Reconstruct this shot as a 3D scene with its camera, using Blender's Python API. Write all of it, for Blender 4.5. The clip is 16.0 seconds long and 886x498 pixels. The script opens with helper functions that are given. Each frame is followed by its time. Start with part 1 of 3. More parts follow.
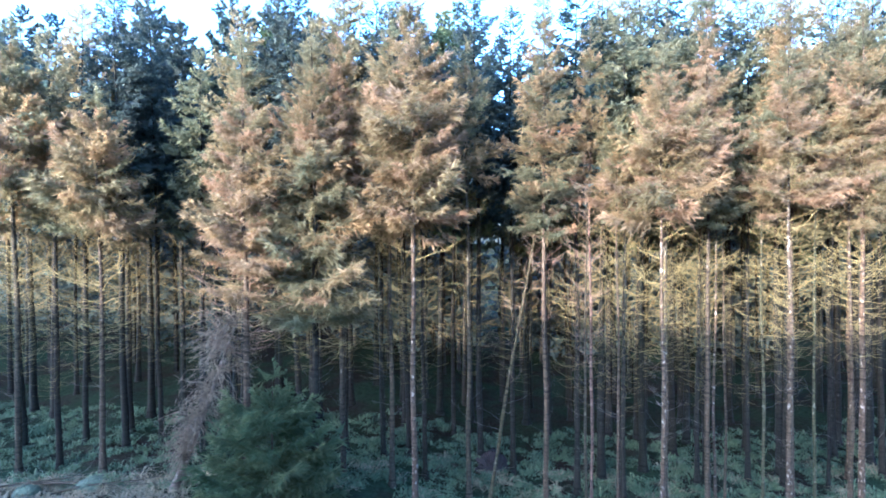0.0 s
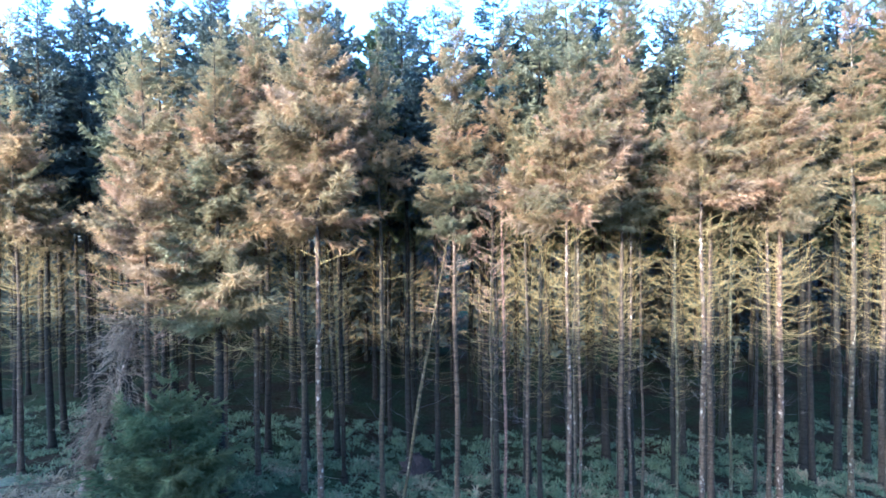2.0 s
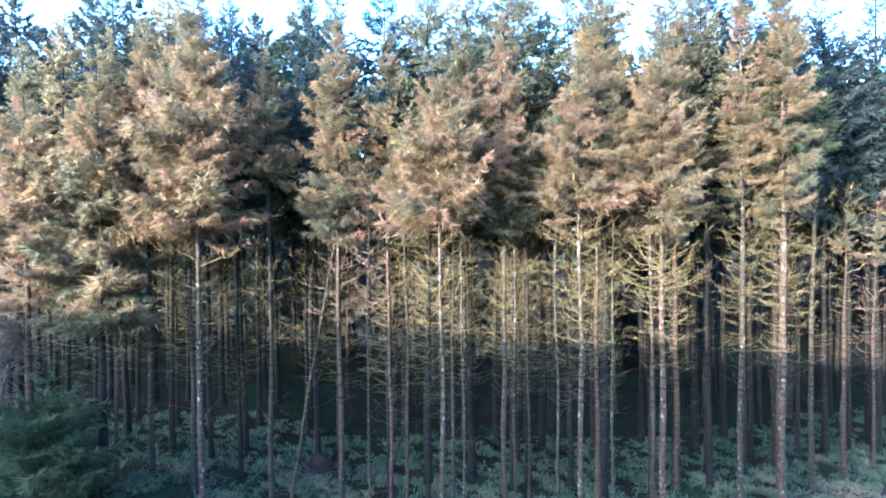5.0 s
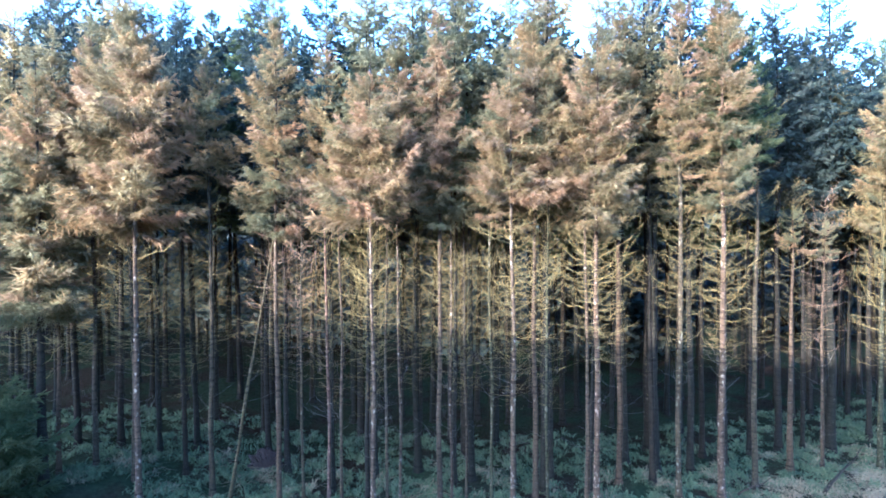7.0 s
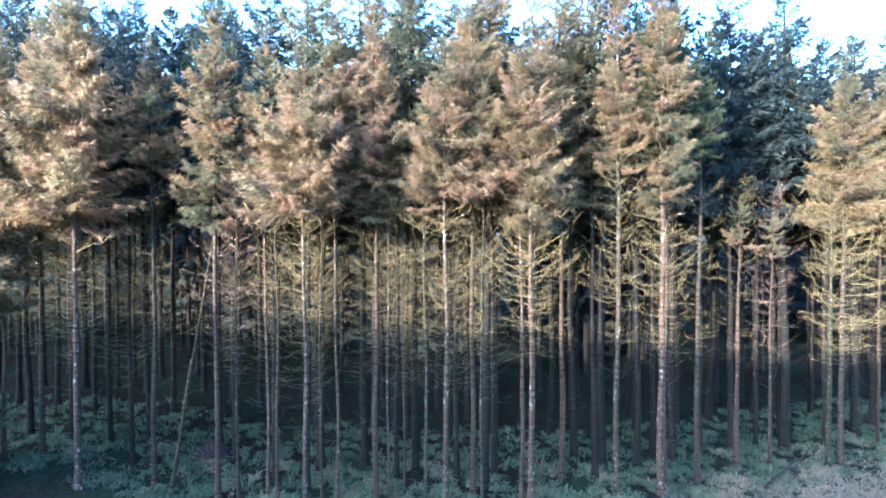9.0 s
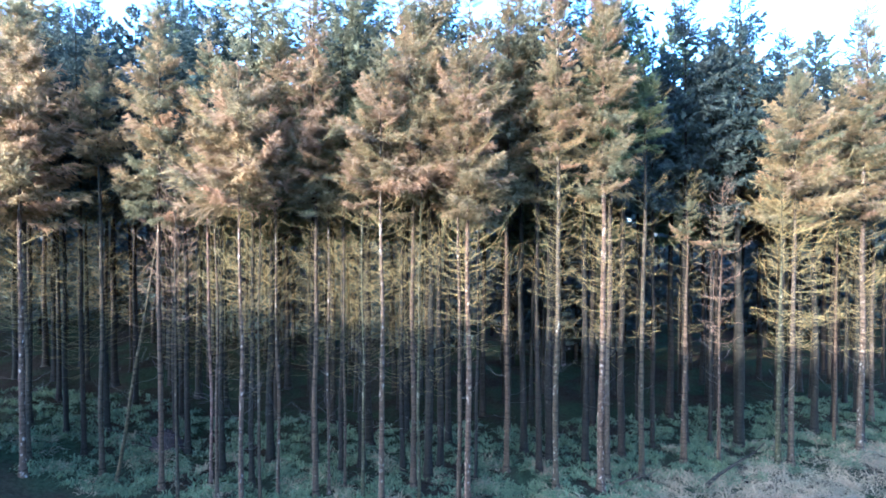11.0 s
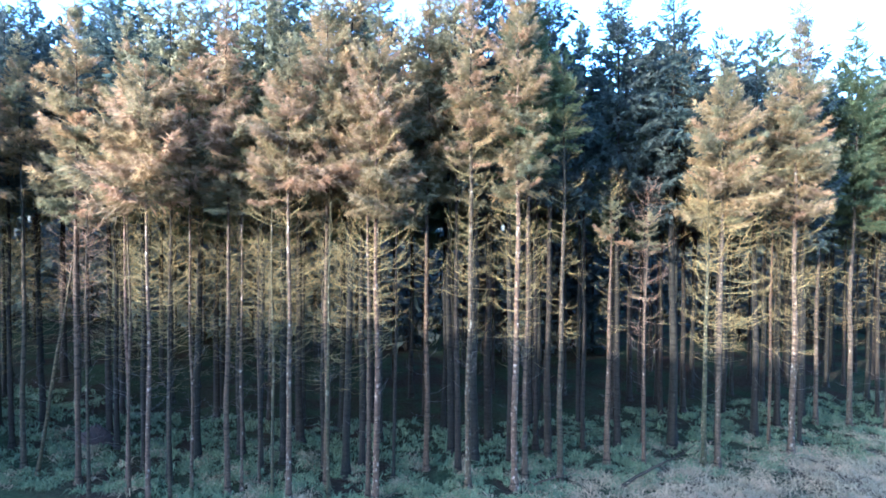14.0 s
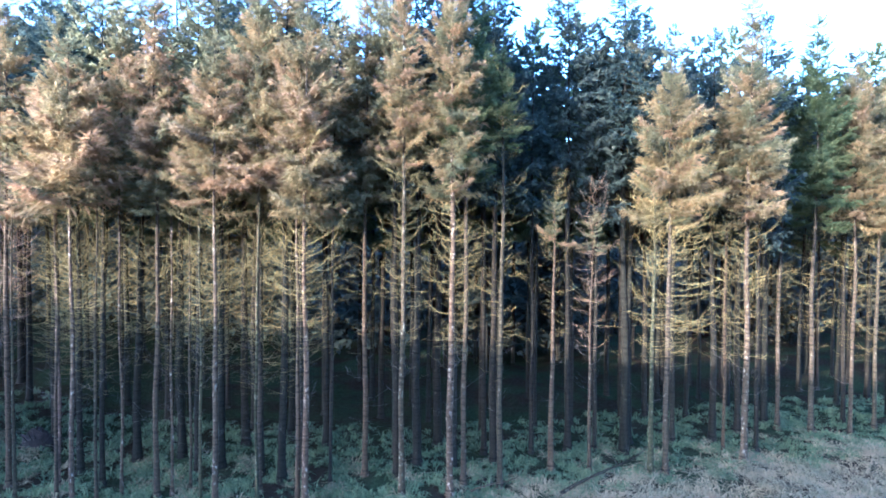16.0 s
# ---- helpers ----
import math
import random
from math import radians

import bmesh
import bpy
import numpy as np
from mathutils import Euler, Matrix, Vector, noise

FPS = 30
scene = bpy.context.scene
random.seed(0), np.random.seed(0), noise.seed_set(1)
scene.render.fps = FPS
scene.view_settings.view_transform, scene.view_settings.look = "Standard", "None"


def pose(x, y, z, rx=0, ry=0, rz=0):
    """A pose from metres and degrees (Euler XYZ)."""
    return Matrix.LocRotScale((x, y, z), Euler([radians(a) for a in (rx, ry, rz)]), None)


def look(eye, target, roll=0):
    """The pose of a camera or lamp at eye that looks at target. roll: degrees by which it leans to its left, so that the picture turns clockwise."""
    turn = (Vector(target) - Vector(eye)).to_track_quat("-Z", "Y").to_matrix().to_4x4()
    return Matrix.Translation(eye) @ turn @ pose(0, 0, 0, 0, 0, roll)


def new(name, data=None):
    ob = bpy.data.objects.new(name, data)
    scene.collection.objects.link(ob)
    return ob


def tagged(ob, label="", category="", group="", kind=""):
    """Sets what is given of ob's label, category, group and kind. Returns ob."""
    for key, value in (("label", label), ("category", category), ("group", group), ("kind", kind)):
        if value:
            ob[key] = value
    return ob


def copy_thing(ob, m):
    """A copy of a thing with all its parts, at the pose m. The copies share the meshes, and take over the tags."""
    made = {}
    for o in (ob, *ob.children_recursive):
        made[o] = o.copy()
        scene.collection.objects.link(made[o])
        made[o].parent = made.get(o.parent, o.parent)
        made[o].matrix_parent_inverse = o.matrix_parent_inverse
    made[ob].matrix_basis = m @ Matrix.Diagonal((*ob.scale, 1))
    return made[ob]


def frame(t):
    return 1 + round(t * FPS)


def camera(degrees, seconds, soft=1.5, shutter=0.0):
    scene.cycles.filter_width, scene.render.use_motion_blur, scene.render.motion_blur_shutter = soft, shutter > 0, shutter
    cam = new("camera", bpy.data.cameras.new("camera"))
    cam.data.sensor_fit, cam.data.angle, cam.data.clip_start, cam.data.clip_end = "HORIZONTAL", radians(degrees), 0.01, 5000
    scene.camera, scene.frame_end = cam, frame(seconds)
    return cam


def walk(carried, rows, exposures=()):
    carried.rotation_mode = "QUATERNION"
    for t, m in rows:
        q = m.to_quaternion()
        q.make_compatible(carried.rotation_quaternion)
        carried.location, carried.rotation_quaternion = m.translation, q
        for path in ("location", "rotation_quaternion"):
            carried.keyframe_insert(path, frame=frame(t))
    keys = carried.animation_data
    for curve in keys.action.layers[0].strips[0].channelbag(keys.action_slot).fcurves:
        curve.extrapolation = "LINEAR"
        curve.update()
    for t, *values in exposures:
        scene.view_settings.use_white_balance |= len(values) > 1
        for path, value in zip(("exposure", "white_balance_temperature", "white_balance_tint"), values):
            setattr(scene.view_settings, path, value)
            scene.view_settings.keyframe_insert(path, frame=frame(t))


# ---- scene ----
cam = camera(78.3, 16.0, soft=1.75, shutter=0.5)
METRES, EYE, TILT, LEAN, TURN = 20.0, 9.0, 0.0, 0.0, 0.0
EXPOSURE, KELVIN, TINT = 3.82, 3900, 16
ROWS = [
    (0.0, 0.0, 0.0, 0.0, -0.01, -0.84, 0.46),
    (0.5, 0.0403, 0.0015, 0.0014, 0.25, -0.91, 0.49),
    (1.0, 0.0806, 0.0041, 0.0014, 0.49, -0.94, 0.52),
    (1.5, 0.1202, 0.0073, 0.0029, 0.73, -0.95, 0.53),
    (2.0, 0.1609, 0.0097, 0.0063, 0.98, -1.02, 0.55),
    (2.5, 0.2019, 0.0113, 0.0082, 1.21, -1.06, 0.56),
    (3.0, 0.2408, 0.0124, 0.0096, 1.38, -1.07, 0.57),
    (3.5, 0.2765, 0.0105, 0.0093, 1.54, -1.11, 0.6),
    (4.0, 0.307, 0.0083, 0.012, 1.69, -1.14, 0.55),
    (6.5, 0.452, 0.0079, 0.0032, 2.56, -1.01, 0.38),
    (7.0, 0.4802, 0.0076, 0.0, 2.72, -1.03, 0.32),
    (7.5, 0.5089, 0.007, -0.002, 2.9, -1.09, 0.27),
    (8.0, 0.5375, 0.0065, -0.0035, 3.08, -1.1, 0.21),
    (8.5, 0.5664, 0.0071, -0.0057, 3.29, -1.11, 0.15),
    (9.0, 0.5956, 0.0087, -0.0094, 3.49, -1.11, 0.09),
    (11.5, 0.7397, 0.0103, -0.0182, 4.64, -1.23, -0.18),
    (12.0, 0.7679, 0.0092, -0.016, 4.81, -1.28, -0.26),
    (12.5, 0.7939, 0.01, -0.0152, 4.99, -1.29, -0.3),
    (13.0, 0.8192, 0.0124, -0.0163, 5.16, -1.27, -0.34),
    (13.5, 0.8467, 0.0171, -0.0182, 5.31, -1.23, -0.4),
    (14.0, 0.8729, 0.0235, -0.0189, 5.45, -1.21, -0.42),
    (14.5, 0.9003, 0.0315, -0.017, 5.6, -1.22, -0.44),
    (15.0, 0.9312, 0.0399, -0.0153, 5.77, -1.29, -0.47),
    (15.5, 0.9618, 0.0477, -0.0162, 5.94, -1.25, -0.44),
    (16.0, 0.9921, 0.0544, -0.0163, 6.15, -1.2, -0.45),
]
walk(cam, [(t, pose(0, 0, EYE, TILT, LEAN, TURN) @ pose(METRES * x, METRES * y, METRES * z, 90 + pitch, roll, yaw)) for t, x, y, z, yaw, pitch, roll in ROWS], exposures=((0.0, EXPOSURE, KELVIN, TINT), (16.0, EXPOSURE, KELVIN, TINT)))

# ---- light ----
SUN_AZ, SUN_EL = 45.0, 12.0          # the way the light travels, from +y towards +x; height over the horizon
world = bpy.data.worlds.new("sky")
scene.world = world
world.use_nodes = True
wn, wl = world.node_tree.nodes, world.node_tree.links
wn.clear()
sky = wn.new("ShaderNodeTexSky")
sky.sky_type, sky.sun_disc = "NISHITA", False
sky.sun_elevation, sky.sun_rotation = radians(SUN_EL), radians(SUN_AZ + 180)
sky.air_density, sky.dust_density, sky.ozone_density = 1.0, 3.5, 0.6
bg, wo = wn.new("ShaderNodeBackground"), wn.new("ShaderNodeOutputWorld")
bg.inputs["Strength"].default_value = 0.15
wl.new(sky.outputs[0], bg.inputs[0])
wl.new(bg.outputs[0], wo.inputs[0])
sun = new("sun", bpy.data.lights.new("sun", "SUN"))
sun.data.energy, sun.data.angle, sun.data.color = 2.85, radians(0.6), (1.0, 0.655, 0.345)
sun.matrix_world = look((0, 0, 0), (math.sin(radians(SUN_AZ)) * math.cos(radians(SUN_EL)), math.cos(radians(SUN_AZ)) * math.cos(radians(SUN_EL)), -math.sin(radians(SUN_EL))))


# ---- materials ----
def nodes_of(name):
    m = bpy.data.materials.new(name)
    m.use_nodes = True
    n, l = m.node_tree.nodes, m.node_tree.links
    return m, n, l, n["Principled BSDF"]


def noise_tex(n, l, scale, detail=4.0, rough=0.6, stretch=(1, 1, 1), coords="Object"):
    tc, mp, t = n.new("ShaderNodeTexCoord"), n.new("ShaderNodeMapping"), n.new("ShaderNodeTexNoise")
    mp.inputs["Scale"].default_value = stretch
    t.inputs["Scale"].default_value, t.inputs["Detail"].default_value, t.inputs["Roughness"].default_value = scale, detail, rough
    l.new(tc.outputs[coords], mp.inputs["Vector"])
    l.new(mp.outputs[0], t.inputs["Vector"])
    return t


def ramp(n, l, source, stops):
    r = n.new("ShaderNodeValToRGB")
    e = r.color_ramp.elements
    while len(e) < len(stops):
        e.new(0.5)
    for k, (p, c) in zip(e, stops):
        k.position, k.color = p, (*c, 1)
    l.new(source, r.inputs[0])
    return r


def mix(n, l, fac, a, b, mode="MIX"):
    m = n.new("ShaderNodeMix")
    m.data_type, m.blend_type = "RGBA", mode
    for sock, v in ((m.inputs[0], fac), (m.inputs[6], a), (m.inputs[7], b)):
        if isinstance(v, (int, float)):
            sock.default_value = v
        elif isinstance(v, tuple):
            sock.default_value = (*v, 1)
        else:
            l.new(v, sock)
    return m.outputs[2]


def bump(n, l, height, strength, distance, bsdf):
    b = n.new("ShaderNodeBump")
    b.inputs["Strength"].default_value, b.inputs["Distance"].default_value = strength, distance
    l.new(height, b.inputs["Height"])
    l.new(b.outputs[0], bsdf.inputs["Normal"])


def bark(name, dark, light, lichen, amount):
    """Scaly bark: fine grain, dark rings at the whorls, pale lichen in upright flakes."""
    m, n, l, p = nodes_of(name)
    grain = noise_tex(n, l, 22, 6, 0.75, (1, 1, 0.45))
    base = ramp(n, l, grain.outputs[0], ((0.32, dark), (0.68, light)))
    patch = noise_tex(n, l, 9.0, 5, 0.7, (1.1, 1.1, 0.5))
    mask = ramp(n, l, patch.outputs[0], ((amount - 0.03, (0, 0, 0)), (amount + 0.05, (1, 1, 1))))
    col = mix(n, l, mask.outputs[0], base.outputs[0], lichen)
    rings = noise_tex(n, l, 1.0, 3, 0.7, (0.2, 0.2, 6.5))
    ring = ramp(n, l, rings.outputs[0], ((0.40, (0.38, 0.36, 0.35)), (0.50, (1, 1, 1))))
    col = mix(n, l, 1.0, col, ring.outputs[0], "MULTIPLY")
    info = n.new("ShaderNodeObjectInfo")
    tint = ramp(n, l, info.outputs["Random"], ((0.0, (0.72, 0.78, 0.7)), (0.5, (1, 1, 1)), (1.0, (1.12, 1.0, 0.9))))
    l.new(mix(n, l, 1.0, col, tint.outputs[0], "MULTIPLY"), p.inputs["Base Color"])
    p.inputs["Roughness"].default_value = 0.9
    p.inputs["Specular IOR Level"].default_value = 0.15
    bump(n, l, grain.outputs[0], 0.8, 0.02, p)
    return m


def leafy(name, low, mid, high, soft=0.65):
    """Needles, grass: a colour for each blade, varied plant by plant, and some light let through."""
    m, n, l, p = nodes_of(name)
    geo, info = n.new("ShaderNodeNewGeometry"), n.new("ShaderNodeObjectInfo")
    base = ramp(n, l, geo.outputs["Random Per Island"], ((0.0, low), (0.5, mid), (1.0, high)))
    broad = noise_tex(n, l, 0.9, 3, 0.6)
    shade = ramp(n, l, broad.outputs[0], ((0.3, (0.7, 0.75, 0.75)), (0.7, (1.2, 1.1, 1.0))))
    col = mix(n, l, 1.0, base.outputs[0], shade.outputs[0], "MULTIPLY")
    tint = ramp(n, l, info.outputs["Random"], ((0.0, (0.88, 0.95, 0.94)), (0.5, (1, 1, 1)), (1.0, (1.10, 1.02, 0.95))))
    col = mix(n, l, 1.0, col, tint.outputs[0], "MULTIPLY")
    l.new(col, p.inputs["Base Color"])
    p.inputs["Roughness"].default_value = 0.7
    p.inputs["Specular IOR Level"].default_value = 0.2
    tr, ms = n.new("ShaderNodeBsdfTranslucent"), n.new("ShaderNodeMixShader")
    l.new(col, tr.inputs[0])
    ms.inputs[0].default_value = soft
    l.new(p.outputs[0], ms.inputs[1])
    l.new(tr.outputs[0], ms.inputs[2])
    l.new(ms.outputs[0], n["Material Output"].inputs["Surface"])
    return m


def twiggy(name, low, high):
    m, n, l, p = nodes_of(name)
    geo = n.new("ShaderNodeNewGeometry")
    base = ramp(n, l, geo.outputs["Random Per Island"], ((0.0, low), (1.0, high)))
    t = noise_tex(n, l, 14, 4, 0.7)
    shade = ramp(n, l, t.outputs[0], ((0.3, (0.65, 0.62, 0.6)), (0.7, (1.2, 1.2, 1.1))))
    l.new(mix(n, l, 1.0, base.outputs[0], shade.outputs[0], "MULTIPLY"), p.inputs["Base Color"])
    p.inputs["Roughness"].default_value = 0.95
    p.inputs["Specular IOR Level"].default_value = 0.2
    return m


BARK = bark("spruce_bark", (0.0144, 0.0122, 0.0075), (0.08, 0.062, 0.038), (0.20, 0.175, 0.13), 0.64)
BARK_PALE = bark("pale_bark", (0.020, 0.016, 0.011), (0.10, 0.072, 0.042), (0.35, 0.31, 0.25), 0.605)
BARK_RED = bark("stripped_bark", (0.04, 0.028, 0.02), (0.12, 0.078, 0.055), (0.24, 0.155, 0.115), 0.58)
# spruce bark again, darkened: the shade inside the stand is put into its colour
BARK_SHADE_DARK = bark("shade_darkened_bark", (0.007, 0.007, 0.005), (0.025, 0.0225, 0.015), (0.075, 0.07, 0.054), 0.66)
BARK_WORN = bark("weathered_bark", (0.075, 0.062, 0.045), (0.18, 0.15, 0.11), (0.27, 0.24, 0.19), 0.58)
BARK_MOSS = bark("mossy_bark", (0.022, 0.022, 0.011), (0.062, 0.057, 0.028), (0.20, 0.18, 0.125), 0.60)
TWIG = twiggy("mossy_dead_twigs", (0.098, 0.082, 0.031), (0.228, 0.188, 0.072))
TWIG_BROWN = twiggy("brown_dead_twigs", (0.115, 0.080, 0.052), (0.24, 0.17, 0.112))
TWIG_TANGLE = twiggy("tangled_dead_twigs", (0.085, 0.069, 0.046), (0.17, 0.136, 0.092))
TWIG_GREY = twiggy("grey_dead_twigs", (0.06, 0.056, 0.046), (0.15, 0.135, 0.112))
NEEDLES = {
    "green": leafy("green_needles", (0.062, 0.086, 0.040), (0.088, 0.116, 0.054), (0.125, 0.15, 0.074)),
    "olive": leafy("olive_needles", (0.175, 0.147, 0.074), (0.235, 0.193, 0.098), (0.295, 0.237, 0.124)),
    "brown": leafy("browned_needles", (0.218, 0.165, 0.096), (0.275, 0.208, 0.121), (0.33, 0.252, 0.148)),
    "sage": leafy("sage_green_needles", (0.13, 0.132, 0.074), (0.17, 0.169, 0.095), (0.215, 0.208, 0.12)),
    # needles of the inner trees: shade and bluish haze are put into the colour
    "deep": leafy("shade_toned_needles", (0.040, 0.056, 0.052), (0.057, 0.078, 0.072), (0.078, 0.10, 0.088)),
}
FERN = leafy("undergrowth_green", (0.072, 0.105, 0.053), (0.095, 0.132, 0.066), (0.135, 0.165, 0.088), 0.3)
STRAW = leafy("dry_grass", (0.19, 0.155, 0.09), (0.24, 0.197, 0.118), (0.30, 0.252, 0.155), 0.3)


def soil():
    m, n, l, p = nodes_of("forest_floor")
    a = noise_tex(n, l, 0.35, 5, 0.6)
    b = noise_tex(n, l, 7, 6, 0.7)
    litter = ramp(n, l, b.outputs[0], ((0.3, (0.010, 0.008, 0.006)), (0.7, (0.034, 0.027, 0.019))))
    moss = ramp(n, l, b.outputs[0], ((0.3, (0.011, 0.016, 0.009)), (0.7, (0.034, 0.044, 0.022))))
    f = ramp(n, l, a.outputs[0], ((0.4, (0, 0, 0)), (0.6, (1, 1, 1))))
    l.new(mix(n, l, f.outputs[0], litter.outputs[0], moss.outputs[0]), p.inputs["Base Color"])
    p.inputs["Roughness"].default_value = 0.95
    p.inputs["Specular IOR Level"].default_value = 0.0
    bump(n, l, b.outputs[0], 0.8, 0.06, p)
    return m


SOIL = soil()


# ---- mesh helpers ----
rng = np.random.default_rng(7)


def smooth(a, b, x):
    t = np.clip((x - a) / (b - a), 0, 1)
    return t * t * (3 - 2 * t)


def ground_height(x, y):
    """The forest floor: level, a little higher to the west, with an unseen hillside added south of the camera's line to
    shade the lower trunks.
    """
    near = 1.1 * smooth(3.5, -4.0, x) + 0.10 * np.sin(x * 0.9 + y * 0.6) + 0.07 * np.sin(x * 2.3 - y * 1.7)
    d = (x + 24) * 0.2 + (y + 18) * 0.979
    u = x + 14.4
    # crest height tuned so that its shadow edge lands right on the trunks
    shade_hill = (16.4 + 0.8 * smooth(-30, -48, u) + 0.5 * smooth(-14, -2, u) - 0.4 * smooth(-5, 5, u) + 0.25 * np.sin(u * 0.31) + 0.15 * np.sin(u * 0.83 + 1.0)) * smooth(17.0, 0.0, d)
    return near * smooth(-6, 4, y) + shade_hill


def mesh_from(name, verts, faces, material, smooth_faces=False):
    me = bpy.data.meshes.new(name)
    me.from_pydata(np.asarray(verts, float).tolist(), [], [list(map(int, f)) for f in faces])
    me.materials.append(material)
    if smooth_faces:
        me.polygons.foreach_set("use_smooth", [True] * len(me.polygons))
    me.update()
    return me


def part(name, data, parent, label="", m=None):
    ob = new(name, data)
    ob.parent = parent
    if m is not None:
        ob.matrix_basis = m
    return tagged(ob, label)


def joined(pieces):
    """Pieces of (verts, faces) as one."""
    vs, fs, k = [], [], 0
    for v, f in pieces:
        vs.append(v)
        fs.extend([[i + k for i in q] for q in f])
        k += len(v)
    return np.concatenate(vs), fs


def tube(path, radii, sides):
    """A tapered limb along a path."""
    path = np.asarray(path, float)
    n = len(path)
    tan = np.gradient(path, axis=0)
    tan /= np.linalg.norm(tan, axis=1)[:, None] + 1e-9
    up = np.array([0.0, 0.0, 1.0]) if abs(tan[0][2]) < 0.8 else np.array([1.0, 0.0, 0.0])
    u = np.cross(tan, up)
    u /= np.linalg.norm(u, axis=1)[:, None] + 1e-9
    v = np.cross(tan, u)
    a = np.arange(sides) * 2 * np.pi / sides
    rings = path[:, None, :] + np.asarray(radii)[:, None, None] * (np.cos(a)[None, :, None] * u[:, None, :] + np.sin(a)[None, :, None] * v[:, None, :])
    faces = [[i * sides + j, i * sides + (j + 1) % sides, (i + 1) * sides + (j + 1) % sides, (i + 1) * sides + j] for i in range(n - 1) for j in range(sides)]
    return rings.reshape(-1, 3), faces


def blades(base, way, length, width, tilt):
    """Narrow pointed sprays, one triangle each: arrays of bases, unit directions, lengths, widths, sideways vectors."""
    side = tilt * (width * 0.5)[:, None]
    v = np.stack([base - side, base + side, base + way * length[:, None]], 1).reshape(-1, 3)
    f = (np.arange(len(base))[:, None] * 3 + np.arange(3)[None]).tolist()
    return v, f


def unit(v):
    return v / (np.linalg.norm(v, axis=-1, keepdims=True) + 1e-9)


# ---- boughs and dead branches, outwards along +x, about 1.5 m long ----
def bough_shape(r, pairs=13, sprigs=19, droop=0.25, hang=0.3, wide=0.030, stemmed=True):
    """A bough that sags and lifts its tip, with side twigs set with needle sprays."""
    L = 1.5
    s = np.linspace(0, 1, 6)
    bend, lift = r.uniform(-0.2, 0.2), r.uniform(0.05, 0.22)
    stem = np.stack([L * s, bend * s * s * L, L * (-droop * s + (droop + lift) * s ** 2.4)], 1)
    out = [tube(stem[::2] if pairs < 10 else stem, (0.020 * (1 - s) + 0.004)[::2] if pairs < 10 else 0.020 * (1 - s) + 0.004, 3)] if stemmed else []
    base, way, length, slim = [], [], [], []
    for i in range(pairs):
        for side in (-1, 1):
            t = 0.10 + 0.90 * (i + r.uniform(0, 1)) / pairs
            p = np.array([np.interp(t, s, stem[:, k]) for k in range(3)])
            ln = (0.50 * (1 - t) + 0.20) * r.uniform(0.6, 1.3)
            ang = radians(r.uniform(22, 65)) * side
            d = unit(np.array([math.cos(ang), math.sin(ang), r.uniform(-hang * 1.6, 0.25)]))
            base.append(p), way.append(d), length.append(ln), slim.append(0.45)
            for k in range(sprigs):
                q = r.uniform(0.1, 1.0)
                e = unit(d + 0.85 * unit(r.normal(size=3)) + np.array([0.15, 0, -hang * 0.6]))
                base.append(p + d * ln * q + np.array([0, 0, -hang * 0.25 * ln * q * q])), way.append(e), length.append(r.uniform(0.10, 0.32)), slim.append(1.0)
    for i in range(pairs):
        t = r.uniform(0.1, 0.9)
        p = np.array([np.interp(t, s, stem[:, k]) for k in range(3)])
        base.append(p), way.append(unit(np.array([r.uniform(0.2, 1), r.uniform(-1, 1), r.uniform(-0.7, 0.5)]))), length.append(r.uniform(0.3, 0.7)), slim.append(0.4)
    base.append(stem[-2]), way.append(unit(stem[-1] - stem[-2])), length.append(0.42), slim.append(0.8)
    base, way, length = np.array(base), np.array(way), np.array(length)
    tilt = unit(np.cross(way, unit(r.normal(size=(len(way), 3)) + np.array([0, 0, 0.5]))))
    width = wide * (r.uniform(0.7, 1.4, len(base)) + 0.6 * length) * np.array(slim)
    out.append(blades(base, way, length, width, tilt))
    return joined(out)


def dead_branch_shape(r, side_twigs=6, rise=0.45, stout=0.5):
    """A bare branch that sags from the stem and turns up towards its forked tip."""
    L = 1.3
    s = np.linspace(0, 1, 6)
    sway, kick = r.uniform(-0.4, 0.4), r.uniform(0.0, 0.42)
    stem = np.stack([L * s, L * sway * s * s, L * (-kick * s + (kick + rise * r.uniform(-0.25, 1.0)) * s ** r.uniform(1.8, 3.0))], 1)
    stem[1:] += r.normal(0, 0.04, (5, 3))
    out = [tube(stem[[0, 2, 3, 5]], stout * (0.012 * (1 - s) + 0.0055)[[0, 2, 3, 5]], 3)]
    for k in range(side_twigs):
        t = r.uniform(0.25, 0.95)
        p = np.array([np.interp(t, s, stem[:, i]) for i in range(3)])
        ang = radians(r.uniform(15, 55)) * r.choice((-1, 1))
        ln = r.uniform(0.2, 0.6) * (1.25 - t) + 0.08
        d = np.array([math.cos(ang), math.sin(ang), r.uniform(-0.35, 0.4)])
        w = np.linspace(0, 1, 3)[:, None]
        tw = p + d * ln * w + np.array([0, 0, 0.3 * rise / 0.45]) * ln * w * w
        out.append(tube(tw[::2] if side_twigs < 4 else tw, (0.008 * stout, 0.003 * stout) if side_twigs < 4 else (0.008 * stout, 0.006 * stout, 0.003 * stout), 3))
    return joined(out)


